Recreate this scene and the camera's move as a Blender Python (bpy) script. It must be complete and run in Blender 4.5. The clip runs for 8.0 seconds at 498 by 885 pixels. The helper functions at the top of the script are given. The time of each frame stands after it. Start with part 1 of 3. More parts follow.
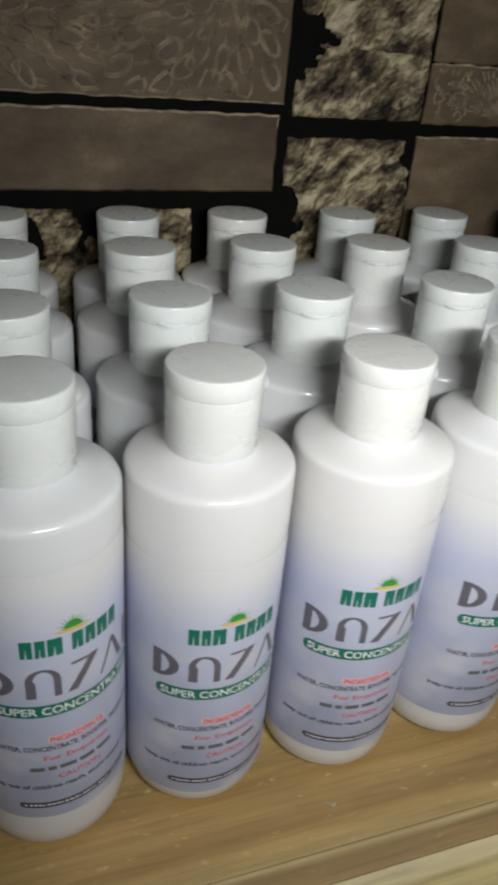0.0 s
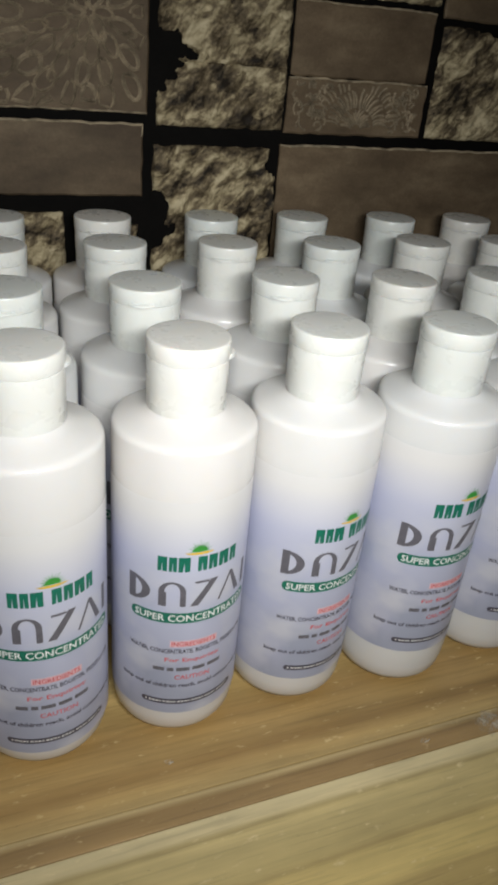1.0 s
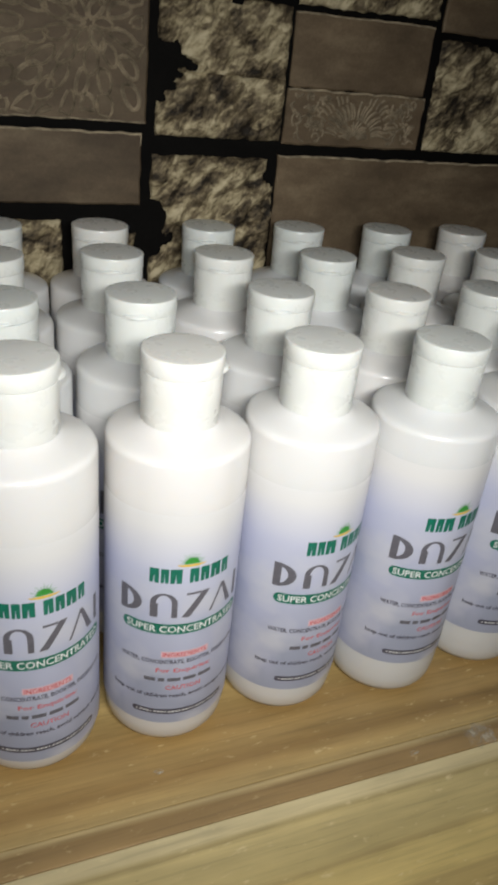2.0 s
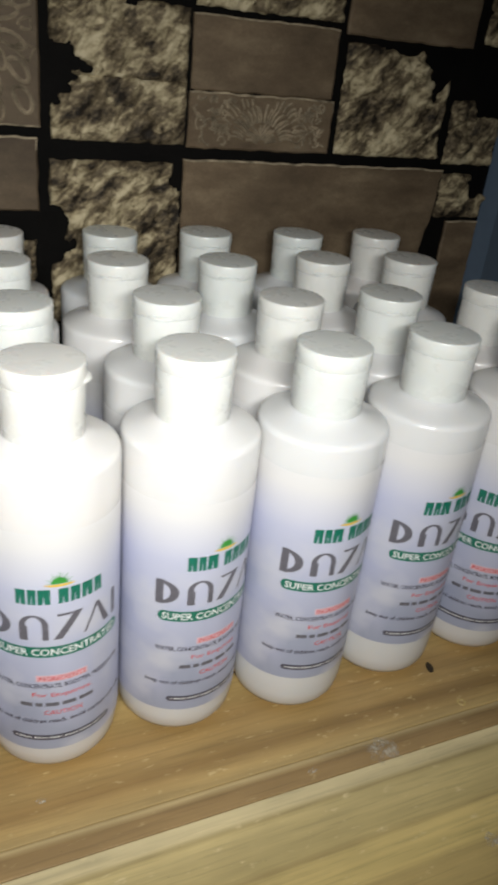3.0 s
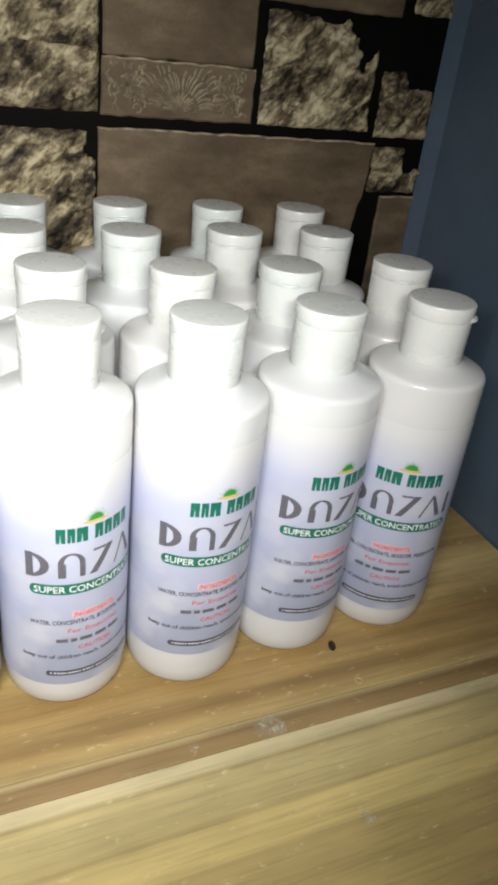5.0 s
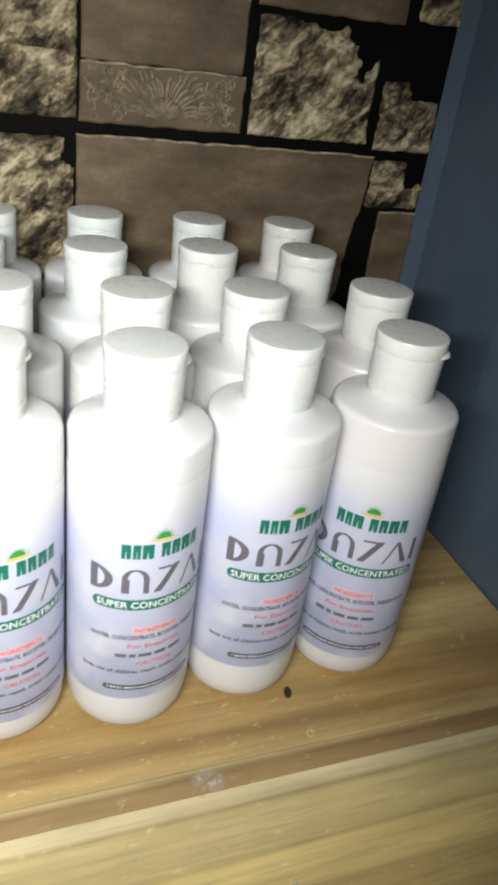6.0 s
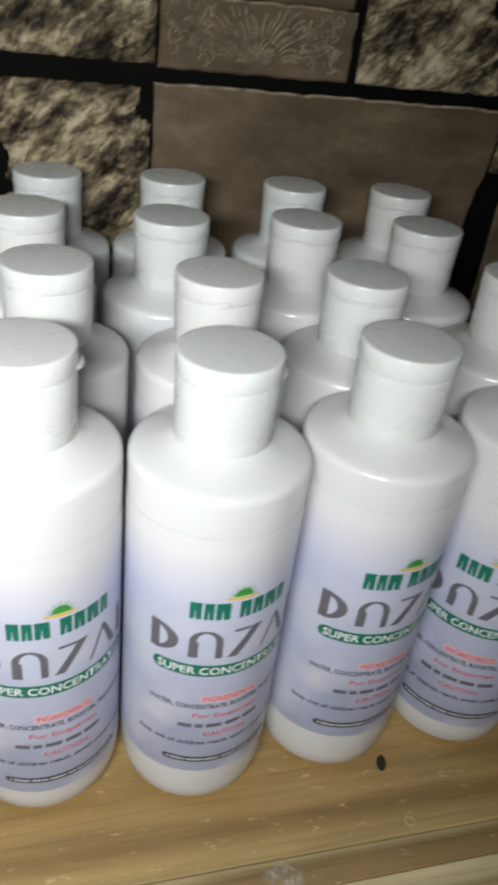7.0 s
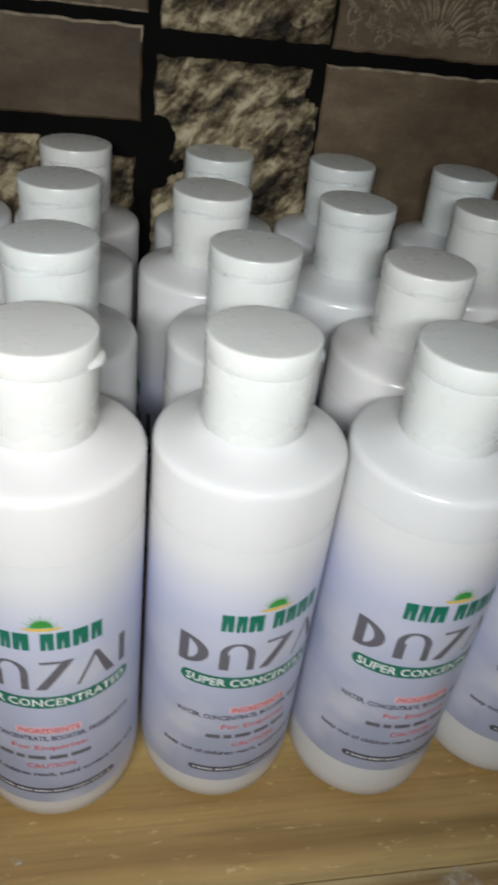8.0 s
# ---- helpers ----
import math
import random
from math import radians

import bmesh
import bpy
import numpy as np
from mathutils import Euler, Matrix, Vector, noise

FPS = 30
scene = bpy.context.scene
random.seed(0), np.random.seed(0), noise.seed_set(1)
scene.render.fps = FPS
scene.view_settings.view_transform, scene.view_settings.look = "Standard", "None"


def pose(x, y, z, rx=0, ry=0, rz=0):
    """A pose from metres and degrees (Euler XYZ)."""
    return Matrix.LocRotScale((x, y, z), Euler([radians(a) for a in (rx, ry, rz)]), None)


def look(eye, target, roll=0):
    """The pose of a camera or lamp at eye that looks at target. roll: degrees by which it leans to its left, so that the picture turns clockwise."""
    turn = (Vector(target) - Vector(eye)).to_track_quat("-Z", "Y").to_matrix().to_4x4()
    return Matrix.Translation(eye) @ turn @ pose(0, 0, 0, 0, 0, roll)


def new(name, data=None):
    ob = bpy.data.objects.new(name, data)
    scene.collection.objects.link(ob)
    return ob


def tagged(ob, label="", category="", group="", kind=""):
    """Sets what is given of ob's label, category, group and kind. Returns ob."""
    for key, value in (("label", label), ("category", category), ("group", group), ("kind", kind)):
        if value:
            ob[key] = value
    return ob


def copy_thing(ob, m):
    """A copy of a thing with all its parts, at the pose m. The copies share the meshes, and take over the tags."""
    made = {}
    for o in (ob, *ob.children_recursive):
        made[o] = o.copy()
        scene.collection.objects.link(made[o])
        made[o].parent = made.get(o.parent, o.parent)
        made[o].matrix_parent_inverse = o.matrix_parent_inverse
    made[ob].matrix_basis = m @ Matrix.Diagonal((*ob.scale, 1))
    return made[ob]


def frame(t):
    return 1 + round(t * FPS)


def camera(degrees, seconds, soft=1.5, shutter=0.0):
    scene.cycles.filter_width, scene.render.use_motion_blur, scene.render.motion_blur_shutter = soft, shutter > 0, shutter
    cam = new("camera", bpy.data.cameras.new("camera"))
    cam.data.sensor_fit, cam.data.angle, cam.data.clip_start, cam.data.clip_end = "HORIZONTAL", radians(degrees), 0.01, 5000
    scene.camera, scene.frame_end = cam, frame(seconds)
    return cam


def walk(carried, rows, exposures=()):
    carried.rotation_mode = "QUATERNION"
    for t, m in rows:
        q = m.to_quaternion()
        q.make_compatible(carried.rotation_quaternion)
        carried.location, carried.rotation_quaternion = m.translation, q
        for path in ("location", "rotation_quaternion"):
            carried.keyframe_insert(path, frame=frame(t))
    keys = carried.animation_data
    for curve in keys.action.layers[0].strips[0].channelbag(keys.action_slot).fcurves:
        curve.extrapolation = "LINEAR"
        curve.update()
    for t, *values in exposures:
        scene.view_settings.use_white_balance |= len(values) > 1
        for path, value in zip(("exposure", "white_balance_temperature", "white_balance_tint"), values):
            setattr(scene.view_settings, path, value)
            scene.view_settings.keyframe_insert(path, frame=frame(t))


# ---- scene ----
cam = camera(37.0, 8.0, soft=3.5, shutter=0.4)
PATH = [
    (0, (-0.0143, 0.0040, 1.0326), (0.0780, 0.2459, 0.8811), 5.10),
    (0.5, (0.0097, -0.0200, 1.0411), (0.1068, 0.2202, 0.8898), 5.62),
    (1, (0.0317, -0.0412, 1.0382), (0.1361, 0.1988, 0.8915), 5.54),
    (1.2, (0.0280, -0.0418, 1.0306), (0.1299, 0.1984, 0.8826), 6.07),
    (2.3, (0.0395, -0.0408, 1.0465), (0.1466, 0.2003, 0.9037), 6.35),
    (2.5, (0.0464, -0.0444, 1.0468), (0.1543, 0.1978, 0.9065), 6.29),
    (3, (0.0744, -0.0460, 1.0432), (0.1897, 0.1914, 0.9007), 6.33),
    (3.5, (0.0910, -0.0510, 1.0466), (0.2106, 0.1856, 0.9062), 5.86),
    (4, (0.0999, -0.0538, 1.0418), (0.2193, 0.1815, 0.8989), 5.88),
    (4.5, (0.1052, -0.0622, 1.0473), (0.2220, 0.1741, 0.9040), 6.40),
    (4.7, (0.1123, -0.0636, 1.0390), (0.2304, 0.1710, 0.8940), 6.94),
    (5.8, (0.1563, -0.0553, 1.0479), (0.2613, 0.1819, 0.8973), 8.02),
    (6, (0.1683, -0.0507, 1.0482), (0.2712, 0.1879, 0.8984), 8.24),
    (6.5, (0.1893, -0.0139, 1.0441), (0.2816, 0.2260, 0.8894), 7.09),
    (7, (0.1807, 0.0157, 1.0312), (0.2558, 0.2557, 0.8675), 7.41),
    (7.5, (0.1535, 0.0235, 1.0209), (0.2180, 0.2634, 0.8528), 8.26),
    (8, (0.1296, 0.0319, 1.0247), (0.1857, 0.2723, 0.8542), 7.54),
]
walk(cam, [(t, look(eye, target, roll)) for t, eye, target, roll in PATH], [
    (0.0, -0.66, 6120, 9), (1.0, -0.55, 6320, 9), (2.5, -0.45, 6350, 9), (3.5, -0.13, 6320, 9), (4.5, 0.06, 6300, 9),
    (6.0, 0.46, 6270, 9), (6.5, 0.30, 6270, 9), (7.0, -0.25, 6090, 9), (7.5, -0.60, 6090, 9), (8.0, -0.70, 6050, 9)])

# ---- light: a dark room, lit by the torch of the phone that films ----
world = bpy.data.worlds.new("night_room")
world.use_nodes = True
world.node_tree.nodes["Background"].inputs[0].default_value = (0.5, 0.6, 0.8, 1)
world.node_tree.nodes["Background"].inputs[1].default_value = 0.006
scene.world = world
torch = bpy.data.lights.new("phone_torch", "AREA")
torch.energy, torch.color = 0.80, (1.0, 0.985, 0.945)
torch.shape, torch.size, torch.size_y, torch.spread = "RECTANGLE", 0.17, 0.02, radians(94)
new("phone_torch", torch).matrix_world = look((0.084, -0.088, 1.084), (0.150, 0.26, 0.885))


# ---- materials ----
class Nodes:
    """A small wrapper that writes a node material line by line."""

    def __init__(self, name, rough=0.5, metal=0.0):
        self.mat = bpy.data.materials.new(name)
        self.mat.use_nodes = True
        self.tree = self.mat.node_tree
        self.bsdf = self.tree.nodes["Principled BSDF"]
        self.bsdf.inputs["Roughness"].default_value = rough
        self.bsdf.inputs["Metallic"].default_value = metal

    def node(self, kind, **values):
        n = self.tree.nodes.new(kind)
        for key, value in values.items():
            if key in n.inputs:
                self.put(n.inputs[key], value)
        return n

    def put(self, socket, value):
        if isinstance(value, bpy.types.NodeSocket):
            self.tree.links.new(value, socket)
        else:
            socket.default_value = value

    def coords(self, scale=(1, 1, 1), spin=(0, 0, 0), which="Object", shift=None):
        tc = self.tree.nodes.new("ShaderNodeTexCoord")
        mp = self.tree.nodes.new("ShaderNodeMapping")
        self.tree.links.new(tc.outputs[which], mp.inputs[0])
        mp.inputs["Scale"].default_value = scale
        mp.inputs["Rotation"].default_value = spin
        if shift is not None:
            self.put(mp.inputs["Location"], shift)
        return mp.outputs[0]

    def stretch(self, spin, scale, shift=None):
        """Turned first and stretched after, so that streaks run at a slant."""
        mp = self.tree.nodes.new("ShaderNodeMapping")
        self.put(mp.inputs[0], self.coords(spin=spin))
        mp.inputs["Scale"].default_value = scale
        if shift is not None:
            self.put(mp.inputs["Location"], shift)
        return mp.outputs[0]

    def noise(self, at, scale, detail=6.0, rough=0.6, warp=0.0):
        n = self.node("ShaderNodeTexNoise", Scale=scale, Detail=detail, Roughness=rough, Distortion=warp)
        self.put(n.inputs["Vector"], at)
        return n.outputs["Fac"]

    def ramp(self, fac, stops):
        n = self.tree.nodes.new("ShaderNodeValToRGB")
        self.put(n.inputs[0], fac)
        el = n.color_ramp.elements
        while len(el) < len(stops):
            el.new(0.5)
        for e, (at, value) in zip(el, stops):
            e.position = at
            e.color = (*value, 1) if isinstance(value, tuple) else (value, value, value, 1)
        return n.outputs[0]

    def mix(self, fac, a, b, blend="MIX"):
        n = self.tree.nodes.new("ShaderNodeMix")
        n.data_type, n.blend_type = "RGBA", blend
        for i, v in ((0, fac), (6, a), (7, b)):
            self.put(n.inputs[i], (*v, 1) if isinstance(v, tuple) and len(v) == 3 else v)
        return n.outputs[2]

    def sums(self, op, a, b=0.0):
        n = self.tree.nodes.new("ShaderNodeMath")
        n.operation = op
        self.put(n.inputs[0], a)
        self.put(n.inputs[1], b)
        return n.outputs[0]

    def random(self):
        return self.tree.nodes.new("ShaderNodeObjectInfo").outputs["Random"]

    def bump(self, height, strength=0.3, distance=0.001):
        n = self.node("ShaderNodeBump", Strength=strength, Distance=distance)
        self.put(n.inputs["Height"], height)
        self.tree.links.new(n.outputs[0], self.bsdf.inputs["Normal"])

    def done(self, colour=None, rough=None):
        if colour is not None:
            self.put(self.bsdf.inputs["Base Color"], (*colour, 1) if isinstance(colour, tuple) else colour)
        if rough is not None:
            self.put(self.bsdf.inputs["Roughness"], rough)
        return self.mat


def plastic(name, cool, warm, rough, cloud):
    """Moulded plastic; each bottle has a tint of its own, taken from where it stands."""
    m = Nodes(name, rough)
    at = m.coords()
    place = m.tree.nodes.new("ShaderNodeObjectInfo").outputs["Location"]
    pick = m.node("ShaderNodeTexWhiteNoise", Vector=place).outputs["Value"]
    tint = m.mix(pick, cool, warm)
    cloudy = m.ramp(m.noise(at, 60, 4), [(0.3, 1 - cloud), (0.7, 1.0)])
    shifted = m.node("ShaderNodeVectorMath", Vector=at)
    m.put(shifted.inputs[1], place)
    speck = m.ramp(m.noise(shifted.outputs[0], 700, 2), [(0.77, 1.0), (0.81, 0.82)])
    col = m.mix(1.0, m.mix(1.0, tint, cloudy, "MULTIPLY"), speck, "MULTIPLY")
    m.bump(m.noise(shifted.outputs[0], 90, 2), 0.003, 0.0006)
    m.bsdf.inputs["Subsurface Weight"].default_value = 0.25
    m.bsdf.inputs["Subsurface Radius"].default_value = (0.006, 0.005, 0.004)
    m.bsdf.inputs["Subsurface Scale"].default_value = 0.5
    return m.done(col, m.ramp(m.noise(at, 90, 3), [(0.3, rough - 0.05), (0.7, rough + 0.07)]))


def print_label():
    """Printed film: a lavender sky with soft clouds that whitens towards the top."""
    m = Nodes("label_print", 0.32)
    at = m.coords()
    sep = m.node("ShaderNodeSeparateXYZ", Vector=at)
    up = m.sums("DIVIDE", sep.outputs[2], 0.13)
    sky = m.ramp(up, [(0.05, (0.50, 0.505, 0.60)), (0.30, (0.445, 0.465, 0.61)), (0.60, (0.495, 0.515, 0.66)), (0.80, (0.55, 0.565, 0.70)), (0.97, (0.715, 0.704, 0.698))])
    low = m.ramp(m.noise(m.coords((1, 1, 0.8), shift=(0.3, 0.1, 0.2)), 26, 2, 0.5), [(0.36, 0.75), (0.58, 0.0)])
    low = m.sums("MULTIPLY", low, m.ramp(up, [(0.30, 1.0), (0.86, 0.0)]))
    sky = m.mix(low, sky, (0.315, 0.345, 0.455))
    cloud = m.ramp(m.noise(m.coords((1, 1, 1.3)), 30, 3, 0.5), [(0.48, 0.0), (0.66, 0.8)])
    cloud = m.sums("MULTIPLY", cloud, m.ramp(up, [(0.70, 1.0), (0.95, 0.0)]))
    col = m.mix(cloud, sky, (0.60, 0.605, 0.67))
    return m.done(col)


def ink(name, colour, rough=0.4):
    m = Nodes(name, rough)
    worn = m.ramp(m.noise(m.coords(), 500, 3), [(0.3, 0.85), (0.7, 1.1)])
    return m.done(m.mix(1.0, colour, worn, "MULTIPLY"))


def board(name, bands, light, seed, grain=0.55):
    """Softwood lamella, grain along x; bands gives the colours of its growth bands across y."""
    m = Nodes(name, 0.42)
    shift = (seed * 3.1, seed * 1.7, 0.3 * seed)
    low, high = bands[0][0], bands[-1][0]
    wander = m.sums("SUBTRACT", m.noise(m.coords((5, 30, 10), shift=shift), 1.0, 3, 0.5), 0.5)
    along = m.node("ShaderNodeSeparateXYZ", Vector=m.coords()).outputs[1]
    along = m.sums("ADD", along, m.sums("MULTIPLY", wander, 0.0035))
    col = m.ramp(m.sums("MULTIPLY", m.sums("SUBTRACT", along, low), 1.0 / (high - low)), [((y - low) / (high - low), c) for y, c in bands])
    long = m.stretch((0, 0, radians(1.0)), (0.9, 34, 10), shift)
    streak = m.ramp(m.noise(long, 2.2, 3, 0.5, 0.35), [(0.34, 0.74), (0.5, 1.0), (0.62, 1.12)])
    fine = m.noise(m.coords((3, 150, 60), shift=shift), 2.4, 5, 0.65)
    pores = m.noise(m.coords((30, 700, 300), shift=shift), 1.0, 2, 0.5)
    col = m.mix(grain, col, streak, "MULTIPLY")
    col = m.mix(0.32, col, m.ramp(fine, [(0.3, 0.68), (0.68, 1.1)]), "MULTIPLY")
    blotch = m.ramp(m.noise(m.coords((7, 90, 30), shift=shift), 1.0, 5, 0.6), [(0.35, 0.76), (0.65, 1.1)])
    col = m.mix(0.6, col, blotch, "MULTIPLY")
    col = m.mix(0.3, col, m.ramp(pores, [(0.36, 0.6), (0.46, 1.0)]), "MULTIPLY")
    stain = m.ramp(m.noise(m.coords((8, 14, 8), shift=shift), 1.4, 4), [(0.35, 0.78), (0.6, 1.0)])
    col = m.mix(0.8, col, stain, "MULTIPLY")
    fleck = m.ramp(m.noise(m.coords((130, 330, 300), shift=shift), 1.0, 3, 0.6), [(0.63, 0.0), (0.74, 0.6)])
    col = m.mix(fleck, col, light)
    dirt = m.ramp(m.noise(m.coords((240, 420, 300), shift=shift), 1.0, 2), [(0.74, 1.0), (0.80, 0.6)])
    col = m.mix(0.8, col, dirt, "MULTIPLY")
    m.bump(m.sums("ADD", fine, m.sums("MULTIPLY", pores, 0.6)), 0.25, 0.0006)
    return m.done(col, m.ramp(fine, [(0.3, 0.36), (0.7, 0.55)]))


def smooth_stone():
    """Printed dressed stone: brown, faintly blotched, with pale worn scratches."""
    m = Nodes("dressed_stone_print", 0.62)
    shift = m.node("ShaderNodeCombineXYZ", X=m.sums("MULTIPLY", m.random(), 9.0), Z=m.random()).outputs[0]
    at = m.coords(shift=shift)
    blot = m.noise(m.coords((1, 1, 2.2), shift=shift), 22, 5)
    col = m.ramp(blot, [(0.30, (0.092, 0.063, 0.037)), (0.52, (0.143, 0.102, 0.061)), (0.72, (0.215, 0.160, 0.098))])
    worn = m.ramp(m.noise(m.coords((1, 1, 1.6), shift=shift), 11, 4, 0.6, 0.8), [(0.34, 0.74), (0.52, 1.0), (0.68, 1.3)])
    col = m.mix(1.0, col, worn, "MULTIPLY")
    tone = m.ramp(m.random(), [(0.0, 0.78), (1.0, 1.1)])
    col = m.mix(1.0, col, tone, "MULTIPLY")
    grain = m.noise(at, 700, 4, 0.7)
    col = m.mix(0.5, col, m.ramp(grain, [(0.3, 0.72), (0.7, 1.2)]), "MULTIPLY")
    scratch = m.ramp(m.noise(m.coords((60, 60, 420), shift=shift), 1.0, 3), [(0.72, 0.0), (0.80, 0.55)])
    col = m.mix(scratch, col, (0.27, 0.22, 0.145))
    m.bsdf.inputs["Specular IOR Level"].default_value = 0.25
    m.bump(m.sums("ADD", blot, m.sums("MULTIPLY", grain, 0.3)), 0.25, 0.0008)
    return m.done(col)


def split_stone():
    """Printed split-face stone: cream crests, brown flanks and near-black hollows, with the print's light and shade
    painted into the colour by slope.
    """
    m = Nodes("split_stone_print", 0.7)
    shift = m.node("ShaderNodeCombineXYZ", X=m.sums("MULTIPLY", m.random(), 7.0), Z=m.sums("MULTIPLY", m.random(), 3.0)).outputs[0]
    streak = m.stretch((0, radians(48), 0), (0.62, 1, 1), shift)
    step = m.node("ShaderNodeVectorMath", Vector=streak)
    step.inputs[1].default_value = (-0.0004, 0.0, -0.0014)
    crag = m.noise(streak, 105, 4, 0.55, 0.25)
    # slope of the noise, painted as light from one side and shade opposite
    slope_light = m.sums("SUBTRACT", m.noise(step.outputs[0], 105, 4, 0.55, 0.25), crag)
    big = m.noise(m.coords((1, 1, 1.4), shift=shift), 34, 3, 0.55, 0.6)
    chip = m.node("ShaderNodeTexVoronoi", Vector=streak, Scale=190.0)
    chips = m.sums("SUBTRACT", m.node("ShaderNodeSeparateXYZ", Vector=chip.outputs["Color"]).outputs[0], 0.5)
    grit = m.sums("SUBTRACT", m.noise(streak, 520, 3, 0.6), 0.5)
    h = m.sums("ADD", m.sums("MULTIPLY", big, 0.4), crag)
    painted_shade = m.sums("ADD", m.sums("MULTIPLY", slope_light, 1.25), m.sums("MULTIPLY", big, 0.85))
    painted_shade = m.sums("ADD", painted_shade, m.sums("MULTIPLY", crag, 0.35))
    painted_shade = m.sums("ADD", painted_shade, m.sums("ADD", m.sums("MULTIPLY", chips, 0.13), m.sums("MULTIPLY", grit, 0.16)))
    col = m.ramp(painted_shade, [(0.40, (0.016, 0.012, 0.008)), (0.49, (0.066, 0.050, 0.030)), (0.59, (0.150, 0.116, 0.069)), (0.68, (0.31, 0.256, 0.152)), (0.81, (0.52, 0.445, 0.29))])
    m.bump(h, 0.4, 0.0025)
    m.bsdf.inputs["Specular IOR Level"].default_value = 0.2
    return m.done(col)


def plain(name, colour, scale, rough=0.7, spread=0.12, bump=0.1, gloss=0.4):
    m = Nodes(name, rough)
    m.bsdf.inputs["Specular IOR Level"].default_value = gloss
    at = m.coords()
    a = m.ramp(m.noise(at, scale, 4), [(0.3, 1 - spread), (0.7, 1 + spread)])
    b = m.ramp(m.noise(at, scale * 14, 3), [(0.3, 1 - spread / 2), (0.7, 1 + spread / 2)])
    col = m.mix(1.0, m.mix(1.0, colour, a, "MULTIPLY"), b, "MULTIPLY")
    m.bump(m.noise(at, scale * 14, 4), bump, 0.0015)
    return m.done(col)


def dried_film():
    """A broken, half-clear whitish film."""
    m = Nodes("dried_white_film", 0.6)
    at = m.coords()
    patchy = m.ramp(m.noise(at, 260, 5, 0.7), [(0.40, 0.0), (0.66, 0.62)])
    reach = m.node("ShaderNodeVectorMath", Vector=at)
    reach.operation = "LENGTH"
    fade = m.ramp(m.sums("MULTIPLY", reach.outputs["Value"], 100.0), [(0.45, 1.0), (1.0, 0.0)])
    m.put(m.bsdf.inputs["Alpha"], m.sums("MULTIPLY", patchy, fade))
    return m.done(m.ramp(m.noise(at, 500, 3), [(0.3, (0.60, 0.53, 0.38)), (0.7, (0.74, 0.69, 0.56))]))


BODY = plastic("milky_bottle_plastic", (0.668, 0.680, 0.684), (0.730, 0.706, 0.684), 0.18, 0.02)
CAP = plastic("white_cap_plastic", (0.738, 0.768, 0.738), (0.785, 0.775, 0.732), 0.28, 0.05)
PAPER = print_label()
GREEN = ink("green_ink", (0.008, 0.16, 0.105))
LEAF = ink("leaf_green_ink", (0.05, 0.30, 0.05))
YELLOW = ink("yellow_ink", (0.75, 0.50, 0.06))
GREY = ink("slate_grey_ink", (0.13, 0.125, 0.15))
RED = ink("red_ink", (0.62, 0.12, 0.14))
PINK = ink("pink_ink", (0.78, 0.50, 0.54))
DARK = ink("dark_ink", (0.075, 0.07, 0.10))
WHITE = ink("white_ink", (0.8, 0.82, 0.82))
WOOD_BACK = board("brown_board", [
    (0.150, (0.60, 0.425, 0.170)), (0.157, (0.53, 0.355, 0.132)), (0.163, (0.41, 0.255, 0.088)), (0.172, (0.49, 0.322, 0.118)), (0.186, (0.43, 0.272, 0.097)),
    (0.200, (0.53, 0.37, 0.145)), (0.226, (0.64, 0.475, 0.205)), (0.242, (0.50, 0.345, 0.135)), (0.290, (0.46, 0.315, 0.12))], (0.74, 0.58, 0.29), 1.0, 0.95)
WOOD_EDGE = board("dark_strip_board", [(0.137, (0.40, 0.262, 0.107)), (0.1455, (0.365, 0.235, 0.093)), (0.1472, (0.48, 0.34, 0.148)), (0.1485, (0.64, 0.485, 0.235)), (0.150, (0.55, 0.40, 0.178))], (0.66, 0.51, 0.25), 5.2)
WOOD_FRONT = board("pale_board", [
    (0.0, (0.62, 0.455, 0.162)), (0.060, (0.66, 0.485, 0.180)), (0.087, (0.57, 0.42, 0.162)), (0.0905, (0.82, 0.625, 0.235)), (0.1035, (0.76, 0.58, 0.225)), (0.1050, (0.53, 0.395, 0.157)),
    (0.1075, (0.66, 0.515, 0.215)), (0.1255, (0.67, 0.53, 0.235)), (0.1280, (0.52, 0.40, 0.170)), (0.1305, (0.76, 0.625, 0.335)), (0.139, (0.78, 0.65, 0.365))], (0.80, 0.66, 0.36), 2.3, 0.35)
STONE = smooth_stone()
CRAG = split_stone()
JOINT = plain("black_joint_print", (0.0026, 0.0022, 0.0018), 30, 0.8, 0.4, 0.1, 0.1)
RELIEF = plain("pale_relief_print", (0.225, 0.18, 0.120), 90, 0.7, 0.6, 0.1, 0.2)
WORN = plain("worn_block_edge_print", (0.30, 0.245, 0.165), 140, 0.7, 0.6, 0.1, 0.2)
PAINT = plain("blue_grey_wall_paint", (0.104, 0.145, 0.200), 9, 0.42, 0.10, 0.12)
PLASTER = plain("plain_plaster", (0.35, 0.33, 0.30), 5, 0.85)
CEMENT = plain("cement_floor", (0.22, 0.21, 0.20), 6, 0.8)
KNOT = plain("dark_knot_wood", (0.030, 0.020, 0.010), 300, 0.6, 0.3)
SMUDGE = dried_film()


# ---- mesh helpers ----
def mesh_of(name, bm, material, smooth=None):
    me = bpy.data.meshes.new(name)
    bmesh.ops.recalc_face_normals(bm, faces=bm.faces[:]) if len(bm.faces) < 20000 else None
    bm.to_mesh(me)
    bm.free()
    me.materials.append(material)
    if smooth is not None:
        for p in me.polygons:
            p.use_smooth = True
        me.set_sharp_from_angle(angle=radians(smooth))
    return me


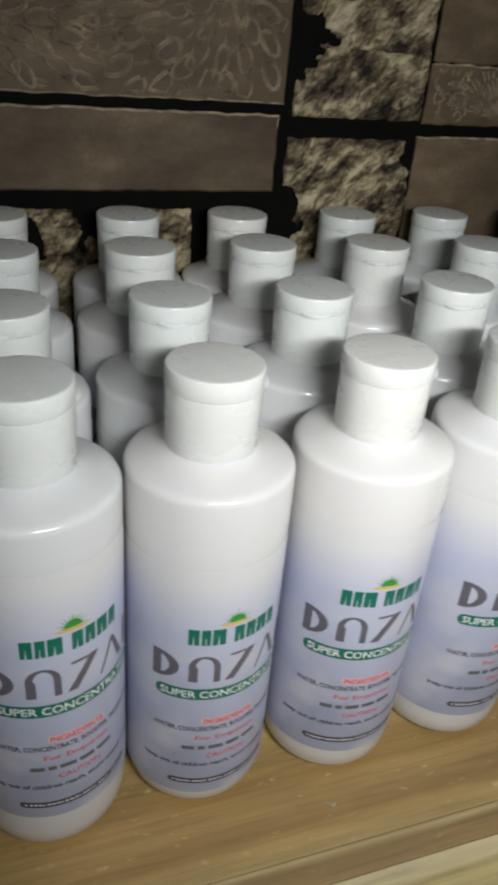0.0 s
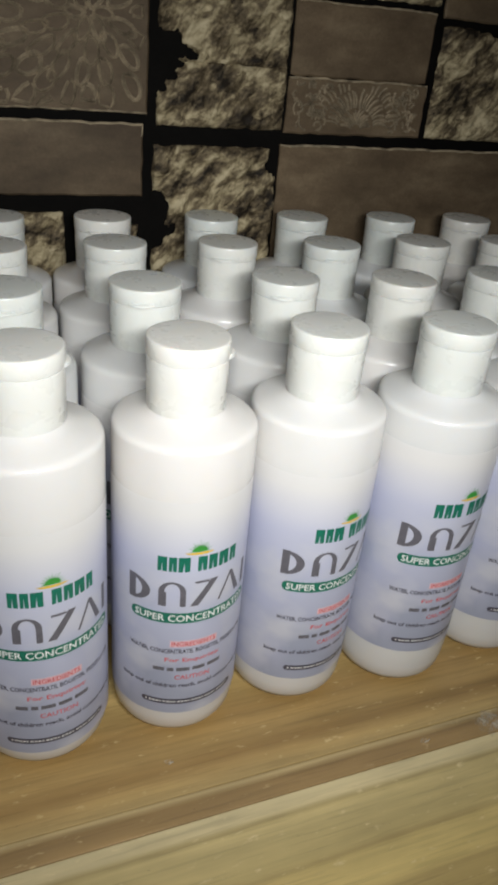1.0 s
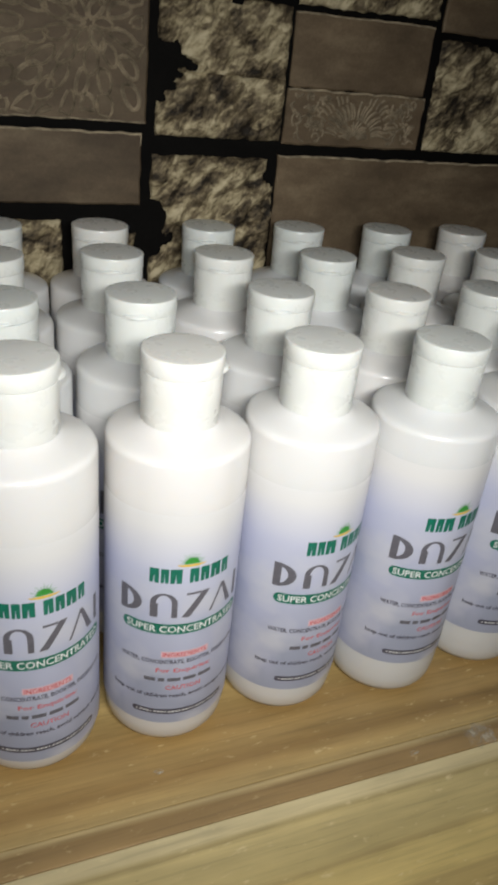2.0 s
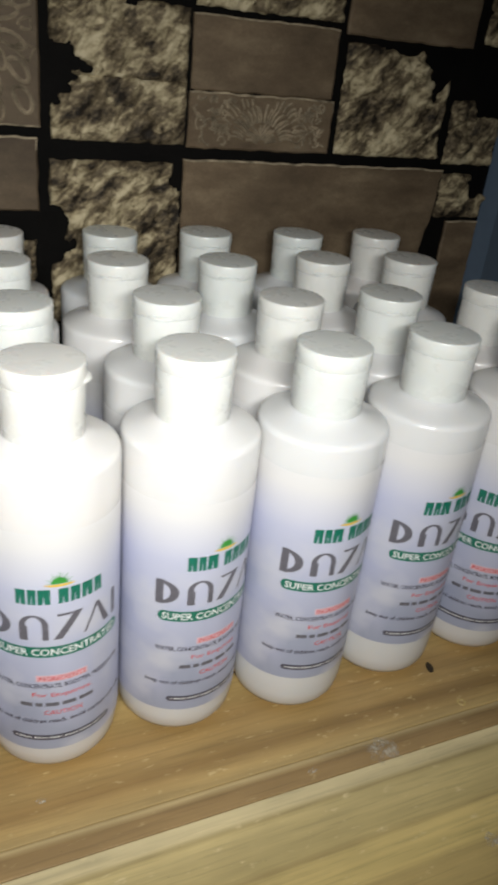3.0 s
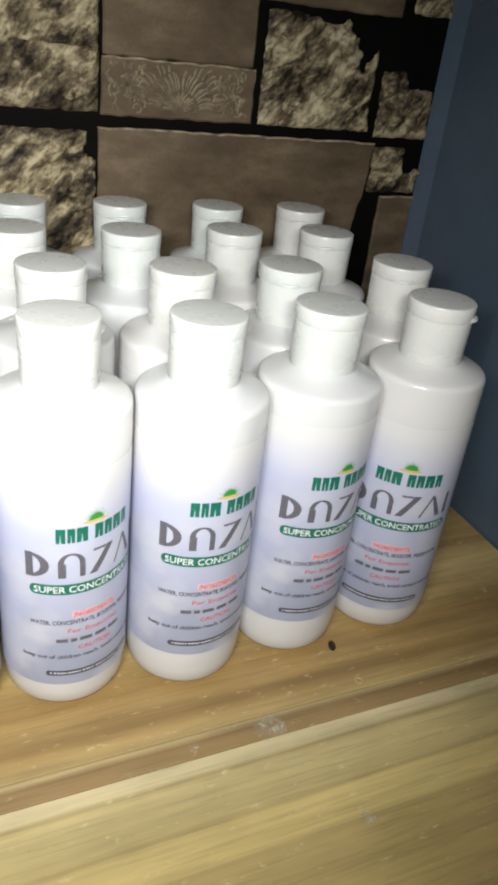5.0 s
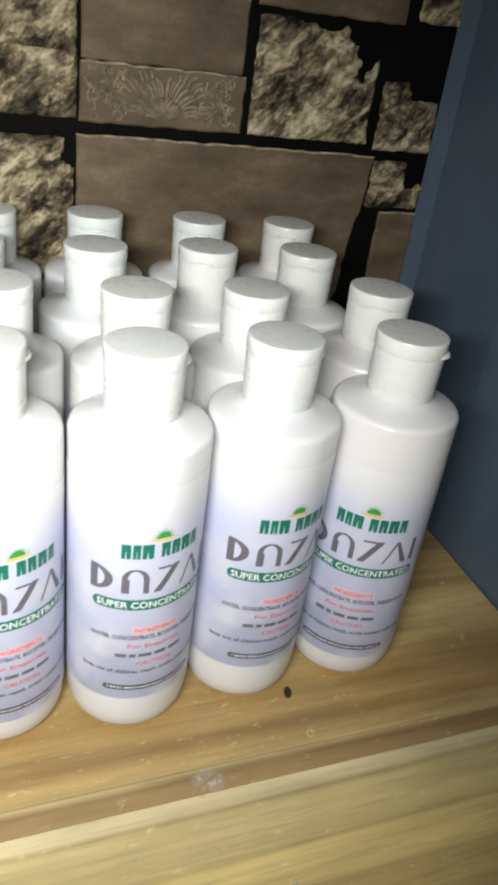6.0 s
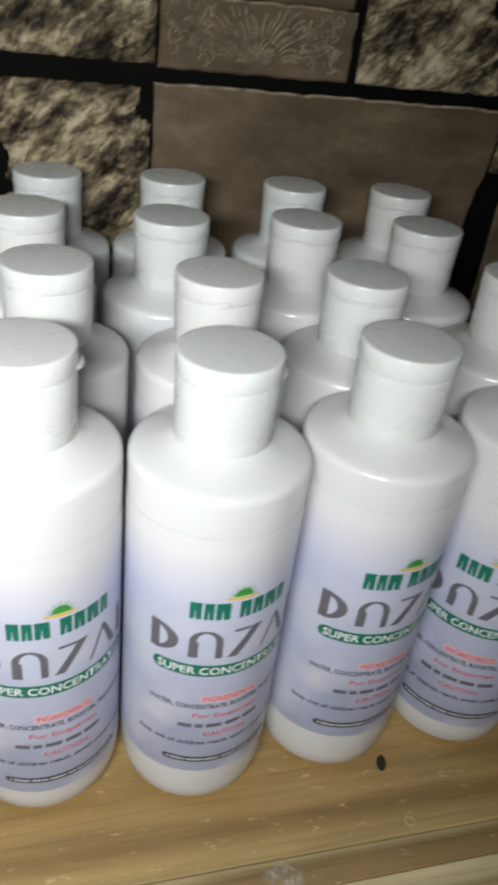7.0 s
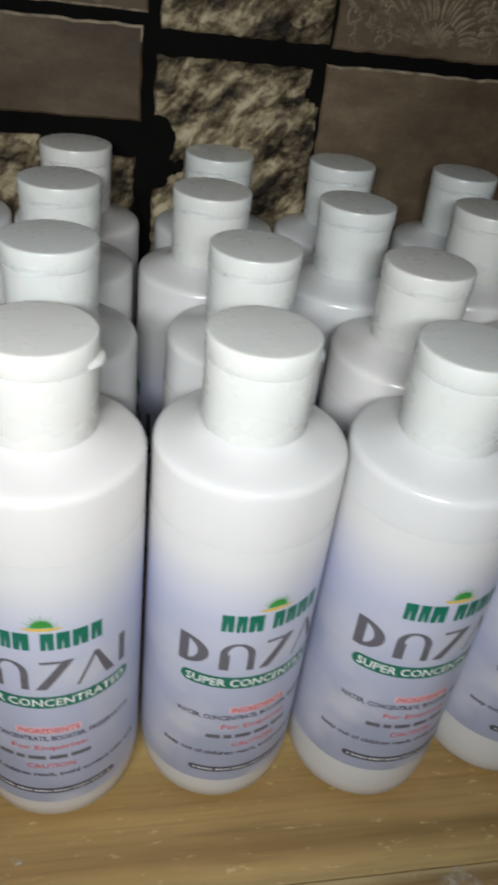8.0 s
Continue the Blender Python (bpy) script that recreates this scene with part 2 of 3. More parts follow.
def part(name, bm, material, parent=None, label="", smooth=None):
    ob = new(name, mesh_of(name, bm, material, smooth))
    ob.parent = parent
    return tagged(ob, label)


def box(bm, x0, x1, y0, y1, z0, z1, bevel=0.0, segments=2):
    vs = [bm.verts.new((x, y, z)) for x in (x0, x1) for y in (y0, y1) for z in (z0, z1)]
    fs = [bm.faces.new([vs[i] for i in q]) for q in ((0, 1, 3, 2), (4, 6, 7, 5), (0, 4, 5, 1), (2, 3, 7, 6), (0, 2, 6, 4), (1, 5, 7, 3))]
    if bevel:
        edges = {e for f in fs for e in f.edges}
        bmesh.ops.bevel(bm, geom=list(edges), offset=bevel, segments=segments, affect="EDGES", profile=0.5)
    return bm


def lathe(bm, profile, n=56):
    """Turns a list of (radius, height) round the z axis."""
    rings = []
    for r, z in profile:
        if r < 1e-6:
            rings.append([bm.verts.new((0, 0, z))])
        else:
            rings.append([bm.verts.new((r * math.cos(2 * math.pi * i / n), r * math.sin(2 * math.pi * i / n), z)) for i in range(n)])
    for a, b in zip(rings, rings[1:]):
        for i in range(n):
            j = (i + 1) % n
            if len(a) == 1:
                bm.faces.new((a[0], b[i], b[j]))
            elif len(b) == 1:
                bm.faces.new((a[i], a[j], b[0]))
            else:
                bm.faces.new((a[i], a[j], b[j], b[i]))
    return bm


R = 0.0292          # bottle radius
SKIN = R + 0.00012  # label surface


def wrap(bm, radius, turn=0.0):
    """Cuts a flat drawing (x along, y up) into strips and lays it round the bottle; x = 0 faces -y."""
    xs = [v.co.x for v in bm.verts]
    x = math.floor(min(xs) / 0.0016) * 0.0016
    while x < max(xs):
        bmesh.ops.bisect_plane(bm, geom=bm.verts[:] + bm.edges[:] + bm.faces[:], plane_co=(x, 0, 0), plane_no=(1, 0, 0))
        x += 0.0016
    for v in bm.verts:
        a = v.co.x / R + turn
        r = radius + v.co.z
        v.co = (r * math.sin(a), -r * math.cos(a), v.co.y)
    return bm


def words(text, width, height, z, weight=0.0):
    """Lettering in the built-in font, fitted to a width and a height, centred."""
    cu = bpy.data.curves.new("lettering", "FONT")
    cu.body, cu.align_x, cu.align_y, cu.resolution_u = text, "CENTER", "CENTER", 2
    cu.offset = weight
    ob = new("lettering", cu)
    me = bpy.data.meshes.new_from_object(ob)
    bpy.data.objects.remove(ob)
    bpy.data.curves.remove(cu)
    bm = bmesh.new()
    bm.from_mesh(me)
    bpy.data.meshes.remove(me)
    xs, ys = [v.co.x for v in bm.verts], [v.co.y for v in bm.verts]
    w, h, cx, cy = max(xs) - min(xs), max(ys) - min(ys), (max(xs) + min(xs)) / 2, (max(ys) + min(ys)) / 2
    for v in bm.verts:
        v.co = ((v.co.x - cx) * width / w, (v.co.y - cy) * height / h + z, 0)
    return bm


def bar(bm, x0, x1, z0, z1):
    bm.faces.new([bm.verts.new(p) for p in ((x0, z0, 0), (x1, z0, 0), (x1, z1, 0), (x0, z1, 0))])
    return bm


def arc_band(x, z, a0, a1, rx, rz, thick, n=14):
    """A closed loop round part of an oval ring."""
    angles = [radians(a0 + (a1 - a0) * i / n) for i in range(n + 1)]
    return [(x + rx * math.cos(a), z + rz * math.sin(a)) for a in angles] + [(x + (rx - 1.6 * thick) * math.cos(a), z + (rz - thick * 0.7) * math.sin(a)) for a in angles[::-1]]


def capsule(bm, width, height, z, n=8):
    h = height / 2
    pts = [(s * (width / 2 - h + h * math.cos(a)), z + s * h * math.sin(a)) for s in (1, -1) for a in [radians(-90 + 180 * i / n) for i in range(n + 1)]]
    bm.faces.new([bm.verts.new((x, y, 0)) for x, y in pts])
    return bm


# ---- the room ----
def slab(name, x0, x1, y0, y1, z0, z1, material, label, category):
    return tagged(part(name, box(bmesh.new(), x0, x1, y0, y1, z0, z1), material), label, category, kind="structure")


WALL_Y, SIDE_X, TOP = 0.423, 0.464, 0.75
slab("floor", -1.7, 0.6, -1.7, 0.55, -0.1, 0.0, CEMENT, "plain grey cement floor of the dark room", "floor")
slab("ceiling", -1.7, 0.6, -1.7, 0.55, 2.5, 2.6, PLASTER, "plain plaster ceiling of the dark room", "ceiling")
slab("wall_south", -1.7, 0.6, -1.8, -1.7, 0.0, 2.5, PLASTER, "plain plastered wall behind the filming phone", "wall")
slab("wall_west", -1.8, -1.7, -1.8, 0.55, 0.0, 2.5, PLASTER, "plain plastered side wall of the room", "wall")
wall_north = slab("wall_north", -1.7, 0.6, WALL_Y, 0.55, 0.0, 2.5, JOINT, "wall papered with brown and cream stone-block print", "wall")

# blue-grey side wall with a splayed strip where it meets the papered wall
bm = bmesh.new()
plan = [(SIDE_X, -1.7), (SIDE_X, 0.29), (0.4790, 0.4065), (0.4755, WALL_Y - 0.0005), (0.6, WALL_Y - 0.0005), (0.6, -1.7)]
low, high = [bm.verts.new((x, y, 0.0)) for x, y in plan], [bm.verts.new((x, y, 2.5)) for x, y in plan]
for i in range(6):
    j = (i + 1) % 6
    bm.faces.new((low[i], low[j], high[j], high[i]))
bm.faces.new(low[::-1])
bm.faces.new(high)
tagged(part("wall_east", bm, PAINT), "blue-grey painted side wall with a splayed corner strip", "wall", kind="structure")


# ---- stone blocks of the printed wall, raised a little ----
def dressed(x0, x1, z0, z1, proud=0.0022, chips=0.0005, seed=0, lean=0.0, pale_foot=False):
    """A flat-faced block with slightly wavering, chipped edges."""
    rng = random.Random(seed)
    bm = bmesh.new()
    outline = []
    nx, nz = max(4, int((x1 - x0) / 0.006)), max(3, int((z1 - z0) / 0.006))
    for i in range(nx):
        outline.append((x0 + (x1 - lean - x0) * i / nx, z0))
    for i in range(nz):
        outline.append((x1 - lean * (1 - i / nz) + (rng.uniform(-0.0015, 0.0015) if lean else 0), z0 + (z1 - z0) * i / nz))
    for i in range(nx):
        outline.append((x1 - (x1 - x0) * i / nx, z1))
    for i in range(nz):
        outline.append((x0, z1 - (z1 - z0) * i / nz))
    outline = [(x + rng.uniform(-chips, chips), z + rng.uniform(-chips, chips)) for x, z in outline]
    cx, cz = (x0 + x1) / 2, (z0 + z1) / 2

    def inset(p, d):
        x, z = p
        return (x - math.copysign(min(d, abs(x - cx)), x - cx), z - math.copysign(min(d, abs(z - cz)), z - cz))
    back = [bm.verts.new((x, 0.0005, z)) for x, z in outline]
    side = [bm.verts.new((x, -proud * 0.55, z)) for x, z in outline]
    face = [bm.verts.new((inset(p, 0.0011)[0], -proud, inset(p, 0.0011)[1])) for p in outline]
    for a, b in ((back, side), (side, face)):
        for i in range(len(a)):
            j = (i + 1) % len(a)
            f = bm.faces.new((a[i], a[j], b[j], b[i]))
            f.material_index = 1 if a is side and (nx + nz - 1 <= i < 2 * nx + nz or (i < nx and pale_foot)) else 0
    bm.faces.new(face)
    return bm


def craggy(x0, x1, z0, z1, bites=(), seed=0, depth=0.0066):
    """A split-face block: a rough height field with a ragged rim."""
    off = Vector((seed * 1.37, seed * 2.11, seed * 0.73))
    step = 0.0017
    nx, nz = max(6, int((x1 - x0) / step)), max(6, int((z1 - z0) / step))
    bm = bmesh.new()
    grid = []
    for i in range(nx + 1):
        col = []
        for k in range(nz + 1):
            u, w = i / nx, k / nz
            x, z = x0 + (x1 - x0) * u, z0 + (z1 - z0) * w
            p = Vector((x, 0, z)) + off
            edge = min(u * (x1 - x0), (1 - u) * (x1 - x0), w * (z1 - z0), (1 - w) * (z1 - z0))
            for bx, bz, br in bites:
                edge = min(edge, math.hypot(x - bx, z - bz) - br * (1 + 0.7 * noise.noise(p * 70) + 0.4 * noise.noise(p * 190)))
            rim = min(1.0, edge / (0.004 + 0.004 * noise.noise(p * 90)))
            q = Vector((p.x * 0.8 + p.z * 0.6, 0, 1.7 * (p.z * 0.8 - p.x * 0.6)))
            rough = 0.5 + 0.55 * noise.noise(q * 48) + 0.45 * noise.noise(q * 115) + 0.35 * noise.noise(p * 250)
            y = 0.0004 - depth * (min(1.0, max(0.0, rim)) ** 0.6 * max(0.08, rough) if rim > 0 else -0.3)
            wob = 0.0012 * (1 - min(1.0, edge / 0.006))
            col.append(bm.verts.new((x + wob * noise.noise(p * 160), y, z + wob * noise.noise(p * 170 + off))))
        grid.append(col)
    for i in range(nx):
        for k in range(nz):
            bm.faces.new((grid[i][k], grid[i + 1][k], grid[i + 1][k + 1], grid[i][k + 1]))
    return bm


# x from, x to, z from, z to
DRESSED = [
    (-0.0585, 0.1480, 0.9872, 1.0600),
    (-0.0585, 0.1456, 0.9404, 0.9818),
    (0.2367, 0.3334, 1.0130, 1.0537),
    (0.2362, 0.3357, 0.9800, 1.0126),
    (0.2349, 0.4340, 0.8423, 0.9732),
    (0.3388, 0.4374, 1.0511, 1.1033),
    (0.4455, 0.4752, 0.8423, 0.9368),
    (-0.0585, 0.1494, 1.0646, 1.1078),
]
CRAGGY = [
    (0.1530, 0.2358, 1.0150, 1.0569),
    (0.1530, 0.2358, 0.9800, 1.0176),
    (0.1512, 0.2344, 0.8693, 0.9714),
    (0.3397, 0.4257, 0.9791, 1.0484),
    (0.4302, 0.4752, 0.9759, 1.0205),
    (0.4329, 0.4752, 0.9381, 0.9714),
    (0.2371, 0.3352, 1.0560, 1.0897),
    (0.1539, 0.2349, 1.0610, 1.0943),
    (-0.0135, 0.0990, 0.8603, 0.9314),
    (0.1057, 0.1440, 0.8603, 0.9242),
    (0.4455, 0.4770, 1.0537, 1.0943),
]
# dark hollows eaten into the rough blocks: block number, x, z, radius
HOLLOWS = [
    (0, 0.1575, 1.0245, 0.0126),
    (1, 0.1530, 1.0132, 0.0135),
    (2, 0.1485, 0.9255, 0.0162),
    (2, 0.2362, 0.9660, 0.0117),
    (3, 0.4230, 1.0493, 0.0225),
    (3, 0.3870, 1.0560, 0.0135),
    (4, 0.4680, 1.0200, 0.0135),
    (5, 0.4725, 0.9705, 0.0135),
    (8, 0.0495, 0.9278, 0.0158),
    (8, 0.0045, 0.9143, 0.0112),
    (9, 0.1080, 0.9188, 0.0112),
]


def block(name, bm, box4, material, label="", smooth=None):
    """Sets a block into the wall, its origin at its own middle."""
    cx, cz = (box4[0] + box4[1]) / 2, (box4[2] + box4[3]) / 2
    for v in bm.verts:
        v.co.x -= cx
        v.co.z -= cz
    ob = part(name, bm, material, wall_north, label, smooth)
    ob.location = (cx, WALL_Y, cz)
    return ob


for n, b in enumerate(DRESSED):
    block("dressed_block", dressed(*b, seed=n, lean=0.016 if n == 4 else 0.0, pale_foot=n == 0), b, STONE).data.materials.append(WORN)
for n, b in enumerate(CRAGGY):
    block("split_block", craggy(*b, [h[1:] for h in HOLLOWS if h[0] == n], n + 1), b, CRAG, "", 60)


def ridge(bm, pts, width, height, closed=True):
    """A thin raised line along points (x, z) on the wall's face."""
    n = len(pts)
    rows = []
    for i, (x, z) in enumerate(pts):
        ax, az = pts[(i + 1) % n] if closed or i + 1 < n else pts[i]
        bx, bz = pts[i - 1] if closed or i else pts[i]
        d = Vector((ax - bx, az - bz))
        d = d.normalized() if d.length > 0 else Vector((1, 0))
        nx, nz = -d.y * width / 2, d.x * width / 2
        rows.append([bm.verts.new((x + nx, 0, z + nz)), bm.verts.new((x, -height, z)), bm.verts.new((x - nx, 0, z - nz))])
    for i in range(n if closed else n - 1):
        a, b = rows[i], rows[(i + 1) % n]
        bm.faces.new((a[0], a[1], b[1], b[0]))
        bm.faces.new((a[1], a[2], b[2], b[1]))


def inside(p, b, gap=0.002):
    return b[0] + gap < p[0] < b[1] - gap and b[2] + gap < p[1] < b[3] - gap


def flower(bm, cx, cz, size, b, rng):
    """Rings of petal outlines, clipped to the block b."""
    for ring, (r0, count, length, half) in enumerate(((0.10, 6, 0.50, 0.17), (0.46, 10, 0.62, 0.20), (0.92, 15, 0.66, 0.22), (1.42, 21, 0.68, 0.23), (1.94, 27, 0.68, 0.24), (2.46, 33, 0.68, 0.25))):
        for i in range(count):
            a = 2 * math.pi * (i + 0.5 * (ring % 2)) / count + rng.uniform(-0.07, 0.07)
            ln, hf = length * rng.uniform(0.85, 1.15), half * rng.uniform(0.8, 1.15)
            pts = []
            for k in range(12):
                s = 2 * math.pi * k / 12
                along, across = r0 + ln / 2 - ln / 2 * math.cos(s), hf * math.sin(s) * (0.7 + 0.3 * math.cos(s / 2))
                pts.append((cx + size * (along * math.cos(a) - across * math.sin(a)), cz + size * (along * math.sin(a) + across * math.cos(a))))
            run = [p for p in pts if inside(p, b)]
            if len(run) == len(pts):
                ridge(bm, pts, rng.uniform(0.0016, 0.0027), 0.0010)
            elif len(run) > 4:
                ridge(bm, run, rng.uniform(0.0016, 0.0027), 0.0010, False)


def fan(bm, cx, b, rng):
    """A palm of curved strokes rising from the foot of the block, with scrolls at its sides."""
    foot = b[2] + 0.004

    def stroke(x, z, turn, bend, length, width):
        pts = []
        for k in range(9):
            pts.append((x, z))
            x, z, turn = x + length / 8 * math.cos(turn), z + length / 8 * math.sin(turn), turn + bend / 8
        run = [p for p in pts if inside(p, b)]
        if len(run) > 3:
            ridge(bm, run, width, 0.0008, False)

    for side in (1, -1):
        def lean(a):
            return math.pi / 2 - side * a
        for k in range(11):
            for r0, ln in ((0.003, 0.009), (0.013, 0.010), (0.024, 0.009)):
                a = lean(0.10 + 0.125 * k + rng.uniform(-0.03, 0.03))
                stroke(cx + r0 * math.cos(a), foot + r0 * math.sin(a), a + side * 0.25, -side * rng.uniform(0.5, 1.1), ln * rng.uniform(0.8, 1.15), rng.uniform(0.0013, 0.0021))
        for k in range(34):
            stroke(cx + side * rng.uniform(0.022, 0.046), rng.uniform(b[2] + 0.003, b[3] - 0.002), rng.uniform(0, 6.3), rng.choice((-1, 1)) * rng.uniform(1.2, 3.6), rng.uniform(0.005, 0.010), rng.uniform(0.0012, 0.0020))


rng = random.Random(4)
FLORAL, SWIRL = DRESSED[0], DRESSED[3]
bm = bmesh.new()
flower(bm, FLORAL[1] - 0.033, FLORAL[2] + 0.049, 0.0245, FLORAL, rng)
flower(bm, FLORAL[1] - 0.158, FLORAL[2] + 0.030, 0.0245, (FLORAL[0], FLORAL[1] - 0.096, FLORAL[2], FLORAL[3]), rng)
ob = part("flower_carving", bm, RELIEF, wall_north, "pale carved flower pattern on a stone block")
ob.location = (0, WALL_Y - 0.0022, 0)
bm = bmesh.new()
fan(bm, (SWIRL[0] + SWIRL[1]) / 2, SWIRL, rng)
ob = part("frond_carving", bm, RELIEF, wall_north, "pale carved frond pattern on a narrow block")
ob.location = (0, WALL_Y - 0.0022, 0)

# ---- the wooden table ----
table = tagged(new("wooden_table"), "worn pine plank table with brown and pale boards", "table")
table.location = (0, 0, TOP)
for name, y0, y1, mat, lab in (("plank", 0.2905, 0.4205, WOOD_BACK, "brown pine plank"), ("plank", 0.1500, 0.2900, WOOD_BACK, "brown pine plank"), ("plank", 0.1373, 0.1497, WOOD_EDGE, "narrow dark brown strip"),
                               ("plank", 0.0, 0.1370, WOOD_FRONT, "pale yellow pine plank"), ("plank", -0.14, -0.0006, WOOD_FRONT, "pale yellow pine plank")):
    part(name, box(bmesh.new(), -0.62, SIDE_X - 0.002, y0, y1, -0.028, 0.0, 0.0004), mat, table, lab)
for x in (-0.58, 0.42):
    for y in (-0.10, 0.38):
        part("leg", box(bmesh.new(), x - 0.025, x + 0.025, y - 0.025, y + 0.025, -TOP, -0.028, 0.002), WOOD_FRONT, table)
# dark knot hole, ring mark and dried smudges on the boards
bm = lathe(bmesh.new(), [(0.0, 0.00025), (0.0022, 0.0003), (0.0030, 0.0002), (0.0034, 0.0)], 14)
ob = part("knot", bm, KNOT, table, "small dark knot")
ob.matrix_basis = pose(0.3097, 0.1812, 0, 0, 0, 70) @ Matrix.Diagonal((1.15, 0.62, 1, 1))
bm = lathe(bmesh.new(), [(0.0013, 0.0), (0.0016, 0.0003), (0.0021, 0.0003), (0.0024, 0.0)], 16)
part("ring_mark", bm, WOOD_FRONT, table, "tiny pale ring mark").location = (0.3116, 0.1551, 0)


def smear(x, y, radius, squash, seed):
    """A thin dried patch with a ragged outline; the print of a spill that was wiped."""
    g = random.Random(seed)
    bm = bmesh.new()
    mid = bm.verts.new((0, 0, 0.0004))
    rim = []
    for k in range(26):
        r = radius * g.uniform(0.65, 1.1)
        rim.append(bm.verts.new((r * math.cos(k * math.pi / 13), squash * r * math.sin(k * math.pi / 13), 0.0002)))
    for k in range(26):
        bm.faces.new((mid, rim[k], rim[(k + 1) % 26]))
    part("smudge", bm, SMUDGE, table, "dried whitish smudge").location = (x, y, 0)


smear(0.2555, 0.1425, 0.0105, 0.75, 1)
smear(0.2765, 0.0870, 0.0042, 0.8, 4)
smear(0.2172, 0.1430, 0.0026, 0.6, 2)
smear(0.0989, 0.1673, 0.0026, 0.6, 3)


# ---- the bottles ----
def make_bottle():
    bottle = tagged(new("plastic_bottle"), "white plastic bottle with flip-top cap and lavender label", "bottle", "bottles on the table")
    body = [(0, 0.0022), (0.018, 0.0016), (0.0205, 0.0), (0.0235, 0.0005), (0.0262, 0.0022), (0.0280, 0.0055), (0.0289, 0.0115), (R, 0.020), (R, 0.080), (R, 0.1492),
            (0.02905, 0.1502), (0.0287, 0.1511), (0.0281, 0.1518), (0.0273, 0.1523), (0.0261, 0.1528), (0.0232, 0.1538), (0.0195, 0.1550), (0.0170, 0.1561), (0.0160, 0.1569), (0.0148, 0.1577), (0.0140, 0.160), (0, 0.160)]
    part("body", lathe(bmesh.new(), body), BODY, bottle, "milky white plastic body", 50)
    skirt = [(0.0146, 0.1571), (0.0152, 0.1571), (0.0155, 0.1575), (0.01586, 0.1783), (0.0156, 0.1785), (0, 0.1785)]
    cap = part("cap", lathe(bmesh.new(), skirt), CAP, bottle, "white plastic cap skirt", 40)
    lid = [(0.0156, 0.17855), (0.01592, 0.17862), (0.01612, 0.1790), (0.01612, 0.1851), (0.01595, 0.1855), (0.0156, 0.1857), (0.0151, 0.18575), (0.0, 0.1859)]
    part("lid", lathe(bmesh.new(), lid), CAP, cap, "white flip-top lid", 35)
    # thumb lip at the lid's rim
    bm = bmesh.new()
    arc = [radians(-22 + 44 * i / 8) for i in range(9)]
    rows = []
    for a in arc:
        grow = 0.0019 * math.cos(a * math.pi / radians(46))
        rows.append([bm.verts.new((r * math.cos(a), r * math.sin(a), z)) for r, z in ((0.0156, 0.1784), (0.0160 + grow, 0.1787), (0.0160 + grow * 0.9, 0.1797), (0.0157, 0.1806))])
    for a, b in zip(rows, rows[1:]):
        for i in range(4):
            j = (i + 1) % 4
            bm.faces.new((a[i], b[i], b[j], a[j]))
    bm.faces.new(rows[0])
    bm.faces.new(rows[-1][::-1])
    ob = part("thumb_lip", bm, CAP, cap)
    ob.rotation_euler = (0, 0, radians(-13))
    # printed label; heights from the emblem, which sits at 0.110
    zs = 0.110
    bm = bmesh.new()
    a0, a1, n = radians(-112), radians(112), 64
    cols = [[bm.verts.new((SKIN * math.sin(a0 + (a1 - a0) * i / n), -SKIN * math.cos(a0 + (a1 - a0) * i / n), z)) for z in (zs - 0.0915, zs + 0.022)] for i in range(n + 1)]
    for a, b in zip(cols, cols[1:]):
        bm.faces.new((a[0], b[0], b[1], a[1]))
    label = part("label", bm, PAPER, bottle, "lavender printed film label", 60)
    deep = 0.00006

    def printed(name, bm, material, layer=1, note=""):
        return part(name, wrap(bm, SKIN + deep * layer), material, label, note)

    # half sun with rays
    bm = bmesh.new()
    def on_ring(r, degrees):
        return bm.verts.new((r * math.cos(radians(degrees)), zs - 0.0012 + r * math.sin(radians(degrees)), 0))

    hub, rim = bm.verts.new((0, zs - 0.0012, 0)), [on_ring(0.0031, 0)]
    for i in range(11):
        a = 6 + 168 * i / 10
        base, tip, end = on_ring(0.0031, a - 4), on_ring(0.0060 if i % 2 else 0.0052, a), on_ring(0.0031, a + 4)
        bm.faces.new((base, end, tip))
        rim += [base, end]
    rim.append(on_ring(0.0031, 180))
    for v, w in zip(rim, rim[1:]):
        bm.faces.new((hub, v, w))
    printed("sun_emblem", bm, LEAF, 1, "green half-sun emblem with rays")
    bm = bmesh.new()
    bm.faces.new([bm.verts.new(p) for p in [(0.0060 * math.cos(radians(180 + 180 * i / 12)), zs - 0.0014 + 0.0012 * math.sin(radians(180 + 180 * i / 12)), 0) for i in range(13)]])
    printed("sun_glow", bm, YELLOW, 1, "yellow band under the emblem")
    # brand marks as plain shapes in their colours
    x, zc = -0.0168, zs - 0.0072
    for w in (0.0046, 0.0038, 0.0056, 0, 0.0046, 0.0046, 0.0056, 0.0042):
        if w:
            e = x + w * 0.84
            bm = bmesh.new()
            bm.faces.new([bm.verts.new((px, zc + pz, 0)) for px, pz in ((x, -0.0036), (x + w * 0.33, -0.0036), (x + w * 0.40, 0.0010), (x + w * 0.46, -0.0036), (e, -0.0036), (e, 0.0036), (x, 0.0036))])
            printed("green_block", bm, GREEN)
        x += w or 0.0022
    zc, h = zs - 0.0225, 0.0064
